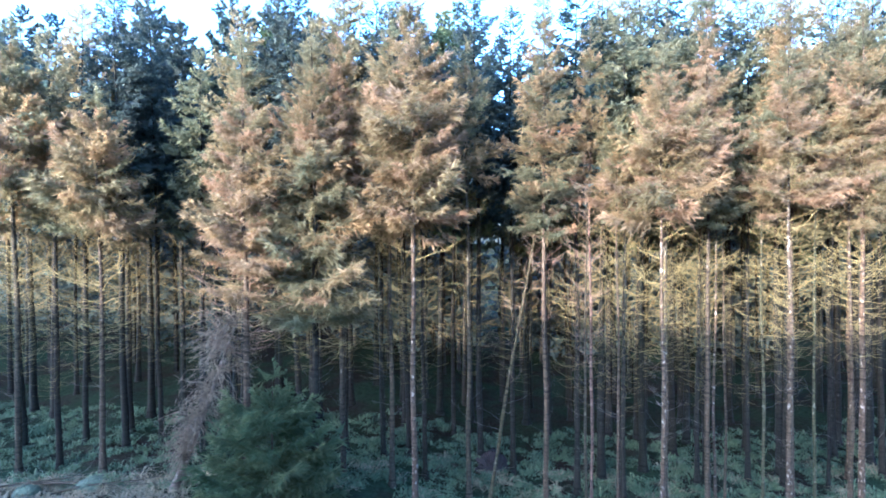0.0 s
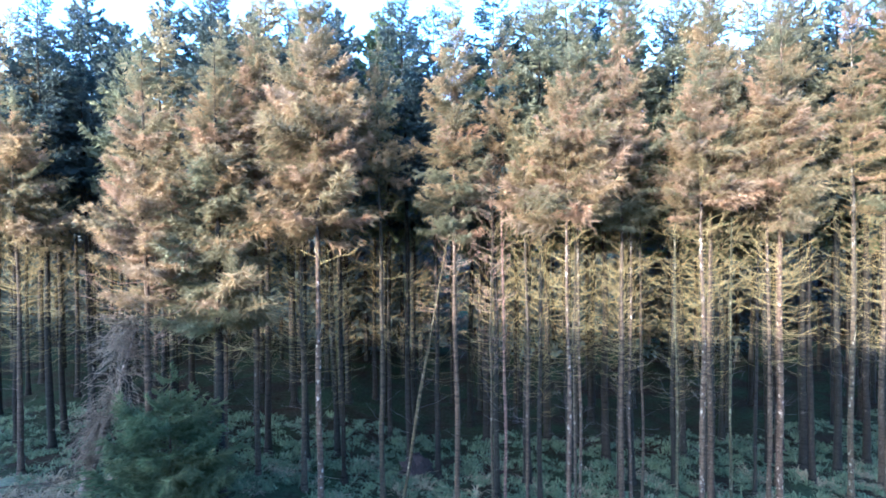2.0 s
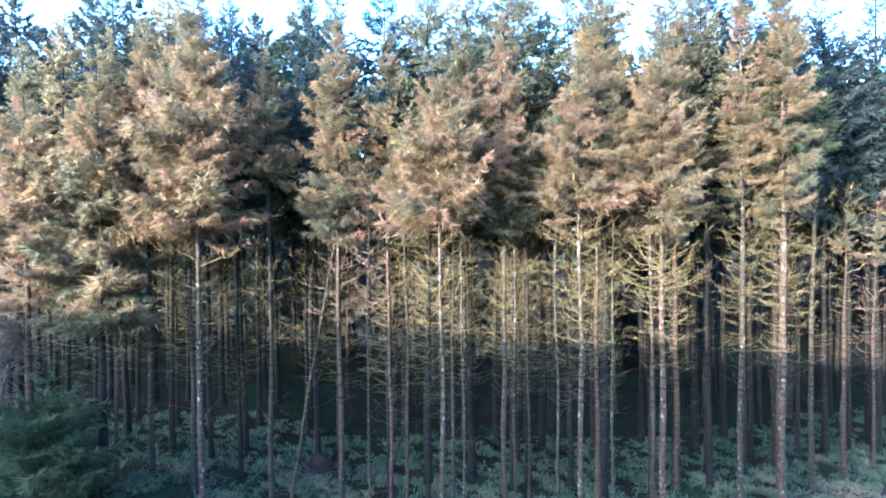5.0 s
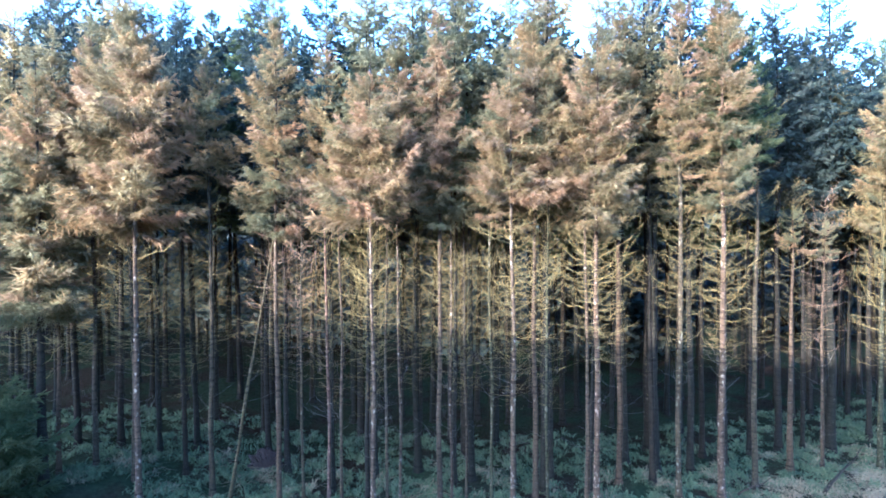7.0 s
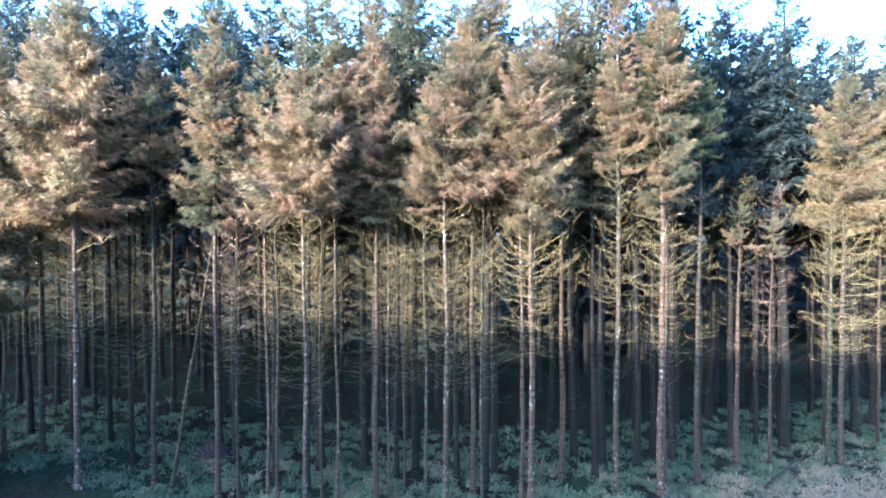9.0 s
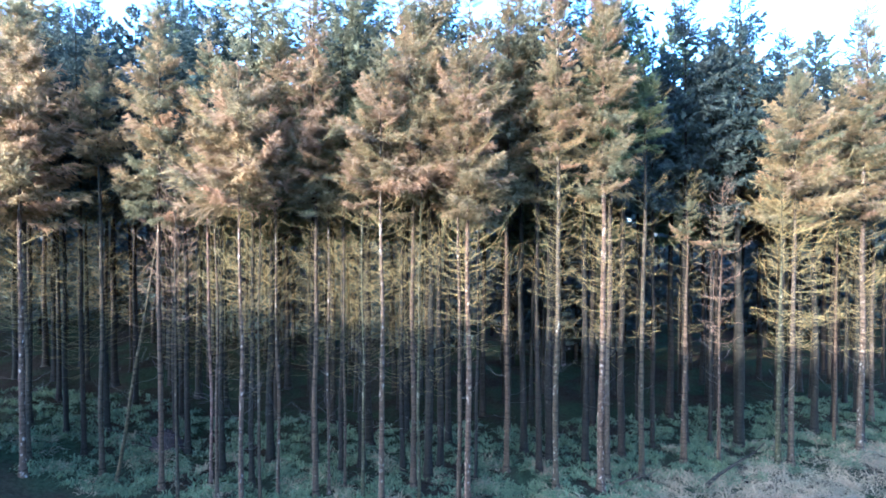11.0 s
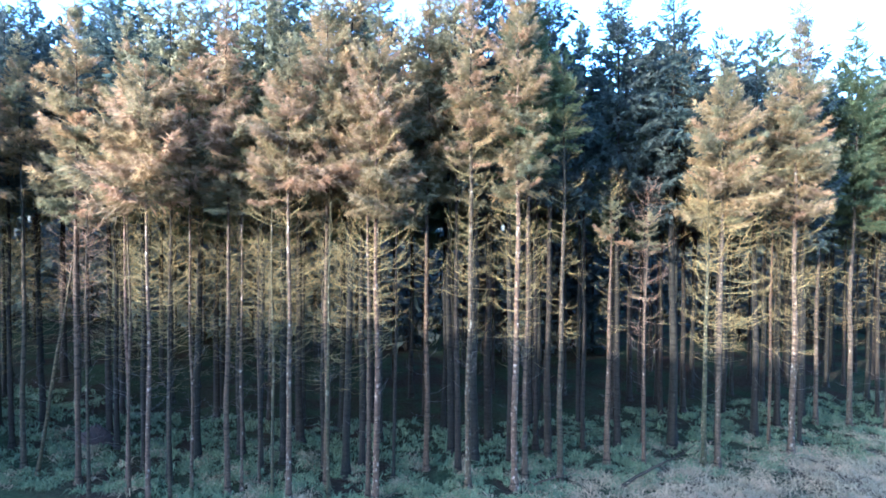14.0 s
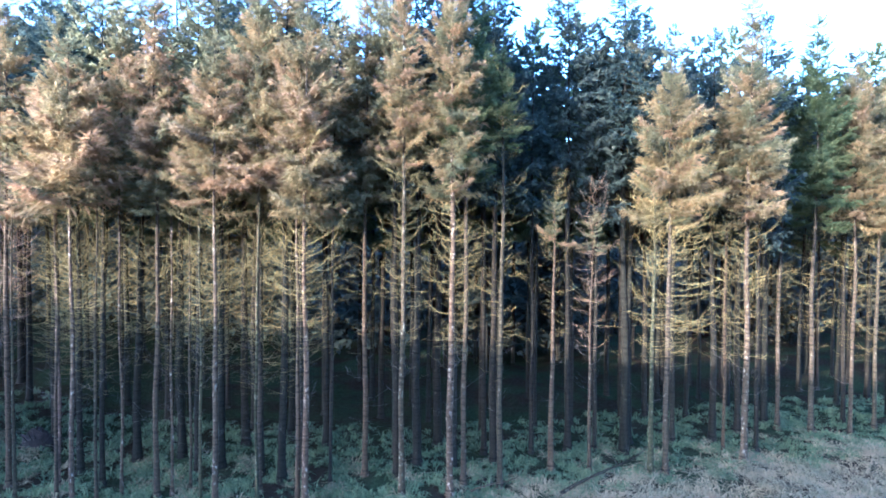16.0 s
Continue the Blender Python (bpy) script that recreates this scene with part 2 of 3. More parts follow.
def tangle_shape(r):
    """A snarl of thin dead shoots that wander and hang from one knot."""
    out = []
    for k in range(11):
        d = unit(np.array([r.uniform(0.1, 1.0), r.normal(0, 0.6), r.uniform(-0.8, 0.6)]))
        pts = [np.array([r.uniform(0, 0.35), 0.0, 0.0])]
        for i in range(6):
            d = unit(d + 0.55 * unit(r.normal(size=3)) + np.array([0, 0, -0.16]))
            pts.append(pts[-1] + d * r.uniform(0.10, 0.24))
        out.append(tube(pts, np.linspace(0.011, 0.004, 7), 3))
    n = 46
    tips = np.concatenate([v[r.integers(0, len(v), 5)] for v, f in out])[:n]
    way = unit(r.normal(size=(len(tips), 3)) + np.array([0.3, 0, -0.4]))
    out.append(blades(tips, way, r.uniform(0.08, 0.25, len(tips)), np.full(len(tips), 0.02), unit(np.cross(way, r.normal(size=(len(tips), 3))))))
    return joined(out)


BOUGH_SHAPES = [bough_shape(np.random.default_rng(100 + i), droop=0.10 + 0.05 * (i % 5), hang=0.03 + 0.08 * (i % 4)) for i in range(10)]
LEAN_SHAPES = [bough_shape(np.random.default_rng(200 + i), pairs=9, sprigs=6, wide=0.085) for i in range(6)]
MIDDLE_SHAPES = [bough_shape(np.random.default_rng(250 + i), pairs=7, sprigs=5, wide=0.11) for i in range(6)]
FAR_SHAPES = [bough_shape(np.random.default_rng(300 + i), pairs=5, sprigs=3, wide=0.4, stemmed=False) for i in range(4)]
CANOPY_SHAPES = [bough_shape(np.random.default_rng(350 + i), pairs=3, sprigs=2, wide=0.6, stemmed=False) for i in range(4)]
DEAD_SHAPES = [dead_branch_shape(np.random.default_rng(400 + i)) for i in range(10)]
DEAD_MIDDLE = [dead_branch_shape(np.random.default_rng(450 + i), 3, 0.45, 0.5) for i in range(8)]
DEAD_FAR = [dead_branch_shape(np.random.default_rng(500 + i), 2, 0.45, 0.8) for i in range(4)]
TANGLE_SHAPES = [tangle_shape(np.random.default_rng(550 + i)) for i in range(10)]
INNER = {hue: [mesh_from("bough", v, f, mat) for v, f in LEAN_SHAPES] for hue, mat in list(NEEDLES.items())[:4]}
BOUGHS = {hue: [mesh_from("bough", v, f, mat) for v, f in BOUGH_SHAPES] for hue, mat in list(NEEDLES.items())[:4]}
DEADS = {k: [mesh_from("dead_branch", v, f, mat) for v, f in shapes] for k, mat, shapes in (("moss", TWIG, DEAD_SHAPES), ("brown", TWIG_BROWN, DEAD_SHAPES), ("grey", TWIG_GREY, DEAD_SHAPES), ("tangle", TWIG_TANGLE, TANGLE_SHAPES))}


def trunk_shape(r, h, d, lean=(0, 0), sides=10, wobble=0.035):
    """A stem with a flared foot, slight bends and swollen whorls, tapering to the leader."""
    z = np.concatenate([[-0.35, 0.0, 0.15, 0.4], np.arange(0.85, h - 0.3, 0.45 if sides > 6 else 1.4), [h]])
    t = np.clip(z / h, 0, 1)
    rad = 0.5 * d * ((1 - t) ** 0.85 * 0.96 + 0.04)
    rad = rad * (1 + 0.55 * np.exp(-np.clip(z, 0, None) / 0.22)) * r.uniform(0.94, 1.08, len(z))
    ph = r.uniform(0, 6.28, 4)
    x = lean[0] * t + wobble * (np.sin(z * 0.5 + ph[0]) + 0.4 * np.sin(z * 1.3 + ph[1])) * np.clip(z / 3, 0, 1)
    y = lean[1] * t + wobble * (np.sin(z * 0.45 + ph[2]) + 0.4 * np.sin(z * 1.2 + ph[3])) * np.clip(z / 3, 0, 1)
    path = np.stack([x, y, z], 1)
    v, f = tube(path, rad, sides)
    v += r.normal(0, 0.02 * d, v.shape)
    return (v, f), path


def at_stem(path, z):
    return np.array([np.interp(z, path[:, 2], path[:, 0]), np.interp(z, path[:, 2], path[:, 1]), z])


def bough_poses(r, path, low, h, radius, gaps=0.12, per_metre=14.0, thin=0.0, squat=3.2):
    """Places of the living boughs, all round the stem from the crown's foot to the tip, in uneven clumps."""
    out = []
    n = int((h - low) * per_metre)
    ph = r.uniform(0, 6.28, 3)
    for k in range(n):
        t = (k + r.uniform(0, 1)) / n
        yaw = k * 137.5 + r.uniform(-25, 25)
        a, z = radians(yaw), low + (h - low) * t
        lump = math.sin(1.9 * z + 2 * a + ph[0]) + math.sin(3.3 * z - a + ph[1]) + 0.6 * math.sin(5.1 * z + 3 * a + ph[2])
        if r.uniform() < gaps + 0.10 * (1 - lump) * (lump < 0) + thin * max(0.0, 1 - t / 0.3):
            continue
        reach = radius * (0.80 + 0.20 * min(1.0, t / 0.15)) * (0.2 + 0.8 * (1 - t ** squat)) * (1 + 0.10 * lump)
        ln = max(0.42, reach * r.uniform(0.62, 1.04))
        pitch = -6 + 40 * t ** 1.4 + r.uniform(-16, 16)
        out.append((at_stem(path, min(h - 0.2, z)), yaw, pitch, r.uniform(-35, 35), ln / 1.5))
    out.append((at_stem(path, h - 0.35), 0, 86, 0, 0.4))
    return out


def dead_poses(r, path, low, high, radius, per_metre=6.0):
    out = []
    for k in range(int((high - low) * per_metre)):
        z = r.uniform(low, high)
        t = (z - low) / max(high - low, 0.1)
        ln = radius * r.uniform(0.3, 1.25) * (0.55 + 0.45 * min(1, t * 2.5))
        out.append((at_stem(path, z), r.uniform(0, 360), 4 + 34 * t + r.uniform(-13, 13), r.uniform(-35, 35), ln / 1.3))
    return out


def placed(c, yaw, pitch, roll, k):
    return pose(*c, roll, -pitch, yaw) @ Matrix.Scale(k, 4)


def moved(shape, m):
    v, f = shape
    a = np.array(m)
    return v @ a[:3, :3].T + a[:3, 3], f


def spruce(x, y, d, h, low, radius, hue="olive", skin=BARK, dead="moss", bare=4.8, dead_reach=1.1, lean=(0, 0), density=6.0, label="", gaps=0.06, foot="", foot_rise=2.0, dry=False, weep=(0, 0), per=21.5, squat=3.0, sweep=None):
    """A spruce of the forest edge, bough by bough."""
    r = np.random.default_rng(int(abs(x * 131 + y * 977) * 10))
    z0 = float(ground_height(x, y))
    tree = new("spruce_tree")
    tree.location = (x, y, z0)
    tagged(tree, label or {"green": "tall spruce with green needled crown and bare lower trunk", "olive": "tall spruce with olive crown over mossy dead branches", "brown": "spruce with browning needles and dead lower branches"}[hue], "tree", "spruces at the forest edge")
    (v, f), path = trunk_shape(r, h - z0, d * 0.86, lean)
    part("trunk", mesh_from("trunk", v, f, skin, True), tree)
    low, high = low - z0, h - z0
    if radius > 0:
        crown_v, crown_f = joined([moved(LEAN_SHAPES[int(r.integers(6))], placed(*q)) for q in bough_poses(r, path, high - 1.2, high, radius * 0.22, 0.1, 16)])
        crown = part("crown", mesh_from("crown", crown_v, crown_f, NEEDLES[hue if hue == "green" else "sage"]), tree)
        kinds = {"green": ("green",), "olive": ("olive", "olive", "olive", "sage", "brown"), "brown": ("brown", "brown", "olive", "olive")}[hue]
        for q in bough_poses(r, path, low - 0.3, high - 0.9, radius, gaps, per, 0.0 if low < 3 or foot else 0.5, squat):
            kind = kinds[int(r.integers(len(kinds)))]
            if foot and q[0][2] < low + foot_rise and r.uniform() < 0.75:
                kind = foot
            fresh = (q[0][2] - low) / (high - low) + r.uniform(-0.15, 0.15)      # greener towards the top
            if hue != "green" and not dry and fresh > 0.68:
                kind = "sage" if r.uniform() < 0.55 else "olive"
            if weep[0] < q[0][2] < weep[1] and r.uniform() < 0.7:      # boughs that hang like curtains
                kind, q = "brown", (q[0], q[1], float(r.uniform(-75, -35)), *q[3:])
            inner = math.sin(radians(q[1])) > 0.2      # sparser boughs on the side turned from the camera's view, to save triangles
            part("bough", INNER[kind][int(r.integers(6))] if inner else BOUGHS[kind][int(r.integers(10))], crown, "", placed(*q))
        top_dead = low + 2.2
    else:
        top_dead = high
    for q in dead_poses(r, path, bare - z0, top_dead, dead_reach, density * 1.7):
        if sweep is not None and r.uniform() < 0.75:      # branches all on one side of the stem
            q = (q[0], sweep + float(r.uniform(-70, 70)), q[2] - 14, *q[3:])
        part("dead_branch", DEADS[dead][int(r.integers(10))], tree, "", placed(*q))
    twigs = [moved(DEAD_SHAPES[int(r.integers(10))], placed(*q)) for q in dead_poses(r, path, bare - z0 - 0.5, top_dead, dead_reach * 0.95, min(density, 8) * 0.9)] if radius > 0 else []
    if twigs:
        v, f = joined(twigs)
        tagged(part("dead_brush", mesh_from("dead_brush", v, f, TWIG_BROWN if dead == "brown" else TWIG), tree), kind="stuff")
    # twigs below the sunlit zone: shade is put into their greyer, darker colour
    brush = [moved(DEAD_SHAPES[int(r.integers(10))], placed(*q)) for q in dead_poses(r, path, 1.2, bare - z0, 0.8, min(density, 8) * 0.6)]
    if brush:
        v, f = joined(brush)
        tagged(part("dead_brush", mesh_from("dead_brush", v, f, TWIG_GREY), tree), kind="stuff")
    return tree


# ---- second-row trees: six stems, each with joined crown and branches ----
def stand_tree(seed, hue, shapes, dead_shapes, h, low, radius, per_metre, sides, density):
    r = np.random.default_rng(seed)
    tree = new("spruce_tree")
    tagged(tree, {"green": "dense dark green spruce inside the forest", "olive": "olive green spruce inside the forest", "brown": "browned spruce inside the forest", "sage": "sage green spruce inside the forest", "deep": "tall spruce inside the forest with shade painted into its colours"}[hue], "tree", "spruces of the stand")
    (v, f), path = trunk_shape(r, h, 0.26, (r.uniform(-0.3, 0.3), r.uniform(-0.3, 0.3)), sides)
    # trunks in the bark that has the stand's shade painted in
    part("trunk", mesh_from("trunk", v, f, BARK_SHADE_DARK, True), tree)
    v, f = joined([moved(shapes[int(r.integers(len(shapes)))] if math.sin(radians(q[1])) < 0.1 or q[0][2] > 14.5 else FAR_SHAPES[int(r.integers(4))], placed(*q)) for q in bough_poses(r, path, low, h, radius, 0.12, per_metre)])
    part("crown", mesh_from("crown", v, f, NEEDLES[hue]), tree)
    v, f = joined([moved(dead_shapes[int(r.integers(len(dead_shapes)))], placed(*q)) for q in dead_poses(r, path, 3.0, low + 0.7, 1.25, density)])
    tagged(part("dead_brush", mesh_from("dead_brush", v, f, TWIG), tree), kind="stuff")
    return tree


def middle_kinds(seed, density):
    # hue deep has shade painted into the needles, for crowns behind the edge
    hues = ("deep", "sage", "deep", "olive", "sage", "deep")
    return [stand_tree(seed + i, hues[i], MIDDLE_SHAPES, DEAD_MIDDLE, 17.6, 9.8, 1.55, 16.0, 8, density) for i in range(6)]


def deep_kinds(seed, density):
    # mostly the needle colour that carries painted shade
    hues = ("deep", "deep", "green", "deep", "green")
    return [stand_tree(seed + i, hues[i], FAR_SHAPES, DEAD_FAR, 17.8, 8.6, 2.0, 9.5, 5, density) for i in range(5)]


# the stand is thick with dead twigs in the west and more open in the east
MIDDLE, MIDDLE_OPEN = middle_kinds(20, 28.0), middle_kinds(30, 3.0)
DEEP, DEEP_OPEN = deep_kinds(40, 13.0), deep_kinds(50, 1.0)
USED = set()


def stand(kinds, x, y, d=0.26, h=17.6, pick=None):
    """One more tree of the stand: the first of its kind is set in place, the others are copies."""
    i = int(rng.integers(len(kinds))) if pick is None else pick
    ob = kinds[i]
    k = h / 17.6
    m = pose(x, y, float(ground_height(x, y)), 0, 0, float(rng.uniform(-45, 45)))
    if ob.name in USED:
        ob = copy_thing(ob, m)
    else:
        USED.add(ob.name)
        ob.matrix_basis = m
    ob.scale = (k, k, k)
    for c in ob.children:
        if c.name.startswith("trunk"):
            c.scale = (d / 0.26, d / 0.26, 1)
    return ob


# ---- ground ----
def axis(a, b, step, far):
    inner = np.arange(a, b + step, step)
    grow = np.cumsum(step * 1.35 ** np.arange(1, 22))
    grow = grow[grow < far]
    return np.concatenate([(a - grow)[::-1], inner, b + grow])


gx, gy = axis(-45, 75, 0.75, 1800), axis(-40, 70, 0.75, 1800)
GX, GY = np.meshgrid(gx, gy)
GZ = ground_height(GX, GY) + np.where((abs(GX) < 80) & (abs(GY) < 80), rng.normal(0, 0.03, GX.shape), 0)
nx = len(gx)
gf = [[j * nx + i, j * nx + i + 1, (j + 1) * nx + i + 1, (j + 1) * nx + i] for j in range(len(gy) - 1) for i in range(nx - 1)]
ground = new("ground", mesh_from("ground", np.stack([GX, GY, GZ], -1).reshape(-1, 3), gf, SOIL, True))
tagged(ground, "mossy forest floor with needle litter", "ground", "", "structure")


# ---- the forest edge, from west to east ----
spruce(-11.75, 18.6, 0.24, 14.2, 9.4, 1.85, "olive", BARK, bare=5.0, dead_reach=1.8, density=13)
spruce(-14.8, 18.8, 0.26, 16.5, 9.7, 1.9, "olive", BARK, bare=5.0, dead_reach=1.6, density=11)
spruce(-5.9, 16.2, 0.28, 15.0, 7.6, 1.55, "brown", BARK, dead="brown", bare=5.6, dead_reach=1.7, density=14, gaps=0.03, squat=2.2)
spruce(-5.0, 15.7, 0.13, 5.3, 1.5, 1.95, "green", BARK, bare=1.2, density=1, gaps=0.1, per=30, squat=5.0, label="young green spruce with low boughs at the forest edge")
spruce(-8.6, 17.2, 0.27, 6.9, 6.0, 0.0, "brown", BARK_WORN, dead="tangle", bare=2.0, dead_reach=1.5, density=9, lean=(2.6, -1.1), sweep=200, label="leaning broken dead spruce tangled in brown twigs")
spruce(-3.95, 16.7, 0.34, 15.0, 6.8, 1.9, "olive", BARK_SHADE_DARK, foot="sage", foot_rise=4.0, bare=5.0, dead_reach=1.7, density=9, squat=2.2)
spruce(-4.25, 17.75, 0.18, 16.0, 10.5, 1.2, "olive", BARK, bare=5.5)
spruce(-3.45, 18.45, 0.22, 16.6, 10.5, 1.3, "brown", BARK, bare=5.0, dead_reach=1.3, density=9)
spruce(-1.75, 17.95, 0.22, 16.5, 10.5, 1.3, "olive", BARK, bare=5.0, dead_reach=1.4, density=10)
spruce(-0.93, 16.85, 0.24, 16.9, 9.4, 2.15, "brown", BARK_PALE, bare=5.8, dead_reach=1.4, squat=1.7)
spruce(0.82, 18.2, 0.22, 15.5, 10.9, 1.2, "olive", BARK, bare=5.2)
spruce(1.45, 18.05, 0.16, 12.5, 11.0, 0.0, "brown", BARK_MOSS, dead="brown", bare=4.5, dead_reach=0.9, lean=(2.2, 0.2), label="leaning dead spruce with mossy bark and broken twigs")
spruce(3.3, 17.7, 0.22, 17.0, 9.5, 1.25, "olive", BARK, foot="sage", dead="brown", bare=6.0, dead_reach=0.9, density=4)
spruce(4.4, 16.8, 0.13, 10.9, 10.0, 0.0, "brown", BARK, dead="brown", bare=5.0, dead_reach=0.75, density=14, label="slender dead spruce with upswept bare twigs")
spruce(4.88, 18.0, 0.14, 15.9, 10.5, 1.1, "olive", BARK_RED, bare=5.5, dead_reach=0.8)
spruce(5.51, 17.2, 0.14, 12.5, 10.3, 1.1, "brown", BARK, bare=5.5, dead_reach=0.9, density=8)
spruce(6.65, 16.5, 0.19, 14.6, 9.6, 1.7, "brown", BARK_PALE, bare=5.4, dead_reach=1.4, density=10, gaps=0.03, dry=True)
spruce(7.0, 17.1, 0.13, 12.8, 10.5, 1.1, "olive", BARK, bare=5.5, dead_reach=0.9)
spruce(7.3, 17.85, 0.13, 15.9, 10.7, 1.2, "brown", BARK_PALE, bare=5.5, dead_reach=0.8)
spruce(8.63, 17.75, 0.22, 17.0, 9.8, 1.25, "brown", BARK, foot="sage", bare=5.4, dead_reach=1.3, density=9, dry=True, weep=(12.0, 15.6))
spruce(9.0, 18.0, 0.12, 13.5, 10.7, 1.0, "olive", BARK_PALE, bare=5.4, dead_reach=0.8)
spruce(9.47, 18.3, 0.11, 13.0, 10.9, 0.9, "green", BARK, bare=5.4, dead_reach=0.7)
spruce(10.28, 17.5, 0.13, 13.0, 10.5, 1.1, "olive", BARK_MOSS, bare=5.4, dead_reach=0.9)
spruce(10.95, 17.2, 0.22, 14.8, 9.6, 1.45, "brown", BARK_PALE, bare=5.2, dead_reach=1.35, density=10)
spruce(11.8, 18.44, 0.24, 17.1, 10.3, 1.4, "olive", BARK, bare=5.2)
spruce(12.1, 17.7, 0.14, 13.6, 10.5, 1.0, "brown", BARK_MOSS, bare=5.2, dead_reach=0.9)
spruce(13.38, 17.85, 0.19, 14.6, 10.2, 1.2, "brown", BARK, bare=5.0)
spruce(13.67, 17.73, 0.25, 16.4, 9.4, 1.45, "brown", BARK_PALE, bare=5.0, dead_reach=1.5, density=9)
spruce(15.02, 20.1, 0.25, 17.7, 10.3, 1.5, "olive", BARK, bare=5.0)
spruce(16.63, 18.68, 0.24, 17.6, 11.2, 0.85, "brown", BARK_PALE, bare=5.0, dead_reach=1.1, density=11, dry=True)
spruce(18.2, 19.05, 0.28, 18.4, 10.0, 1.25, "olive", BARK_PALE, bare=4.8, dead_reach=1.25, density=9)
spruce(18.6, 19.9, 0.24, 18.4, 10.9, 1.4, "green", BARK, bare=4.8)
spruce(19.85, 20.1, 0.26, 15.0, 12.2, 1.0, "green", BARK, bare=4.8, dead_reach=1.0)
spruce(21.72, 21.2, 0.28, 9.9, 8.6, 0.8, "olive", BARK, bare=4.6, dead_reach=0.9, gaps=0.4, label="spruce with a broken ragged top over bare trunk")
spruce(23.16, 21.63, 0.18, 9.5, 8.3, 0.9, "brown", BARK, dead="brown", bare=4.5, dead_reach=1.0, gaps=0.4, label="spruce with a broken ragged top and slim bare trunk")
spruce(25.4, 21.75, 0.25, 11.2, 11.0, 0.0, "olive", BARK_MOSS, bare=4.2, dead_reach=1.1, density=13, label="dead spruce wrapped in mossy olive twigs")
spruce(26.0, 22.0, 0.27, 15.7, 9.4, 1.55, "olive", BARK, bare=4.4, dead_reach=1.9, density=10, sweep=0)
spruce(28.85, 24.1, 0.16, 15.5, 10.1, 1.1, "olive", BARK, bare=4.0)
spruce(29.25, 23.15, 0.29, 17.8, 9.4, 1.3, "olive", BARK_PALE, bare=4.0, dead_reach=1.3, density=9)
spruce(33.5, 26.6, 0.26, 18.3, 9.6, 1.6, "green", BARK, bare=3.6, dead_reach=1.2)
spruce(32.4, 27.2, 0.24, 16.0, 10.1, 1.3, "green", BARK, bare=3.6)
spruce(35.5, 27.2, 0.22, 17.0, 9.7, 1.7, "olive", BARK, bare=3.6, dead_reach=1.2)
spruce(37.0, 28.0, 0.22, 16.5, 9.3, 1.8, "olive", BARK, bare=3.6, dead_reach=1.2)

# ---- the rows behind it ----
stand(MIDDLE, -16.3, 21.0, 0.28, 16.1)
stand(MIDDLE, -14.1, 21.3, 0.24, 16.9)
stand(MIDDLE, -13.8, 19.4, 0.24, 15.5)
stand(MIDDLE, -12.0, 20.4, 0.28, 17.3, 0)
stand(MIDDLE, -12.9, 22.3, 0.26, 16.5, 2)
stand(MIDDLE, -11.5, 22.0, 0.20, 17.2, 5)
stand(MIDDLE, -9.2, 20.6, 0.24, 15.1, 1)
stand(MIDDLE, -7.3, 19.6, 0.25, 16.3, 3)
stand(MIDDLE, -5.4, 20.2, 0.25, 17.5, 5)
stand(MIDDLE, -3.7, 20.2, 0.24, 17.7)
stand(MIDDLE, -2.3, 20.4, 0.22, 16.9)
stand(MIDDLE, -0.7, 19.3, 0.20, 16.3)
stand(MIDDLE, -1.4, 21.5, 0.24, 17.7)
stand(MIDDLE, 1.45, 21.7, 0.24, 19.1, 0)
stand(MIDDLE, 2.6, 20.6, 0.22, 17.3, 2)
stand(MIDDLE, 4.7, 19.2, 0.22, 17.9)
stand(MIDDLE, 6.1, 18.5, 0.18, 17.9, 1)
stand(MIDDLE, 5.95, 20.55, 0.30, 18.7)
stand(MIDDLE, 7.62, 20.8, 0.28, 18.9, 4)
stand(MIDDLE, 9.05, 19.4, 0.20, 17.3, 1)
stand(MIDDLE, 9.67, 20.0, 0.25, 18.3, 4)
stand(MIDDLE, 9.43, 22.4, 0.30, 19.3)
stand(MIDDLE, 11.2, 20.0, 0.20, 17.9)
stand(MIDDLE, 12.22, 19.4, 0.30, 18.1, 3)
stand(MIDDLE_OPEN, 12.57, 20.3, 0.24, 18.5)
stand(MIDDLE_OPEN, 12.7, 22.8, 0.26, 19.1)
stand(MIDDLE_OPEN, 13.9, 19.6, 0.15, 16.5, 1)
stand(MIDDLE_OPEN, 15.8, 22.0, 0.26, 18.9)
stand(MIDDLE_OPEN, 16.2, 20.0, 0.22, 18.1, 4)
stand(MIDDLE_OPEN, 16.74, 21.35, 0.32, 18.8)
stand(MIDDLE_OPEN, 17.24, 23.8, 0.34, 19.3)
stand(MIDDLE_OPEN, 18.1, 21.45, 0.26, 18.5)
stand(MIDDLE_OPEN, 19.2, 23.0, 0.22, 18.7, 0)
stand(MIDDLE_OPEN, 19.6, 21.95, 0.28, 18.2, 5)
stand(MIDDLE_OPEN, 21.1, 23.0, 0.20, 16.9, 2)
stand(MIDDLE_OPEN, 22.6, 23.6, 0.26, 19.3, 0)
stand(MIDDLE_OPEN, 23.7, 23.8, 0.20, 17.1, 5)
stand(MIDDLE_OPEN, 24.9, 23.85, 0.34, 19.5, 2)
stand(MIDDLE_OPEN, 25.3, 24.9, 0.28, 17.5)
stand(MIDDLE_OPEN, 27.0, 24.6, 0.24, 17.1, 0)
stand(MIDDLE_OPEN, 29.1, 25.9, 0.30, 17.7, 2)
stand(MIDDLE_OPEN, 30.5, 26.8, 0.30, 16.7, 0)
stand(MIDDLE_OPEN, 30.4, 24.75, 0.22, 15.4, 5)
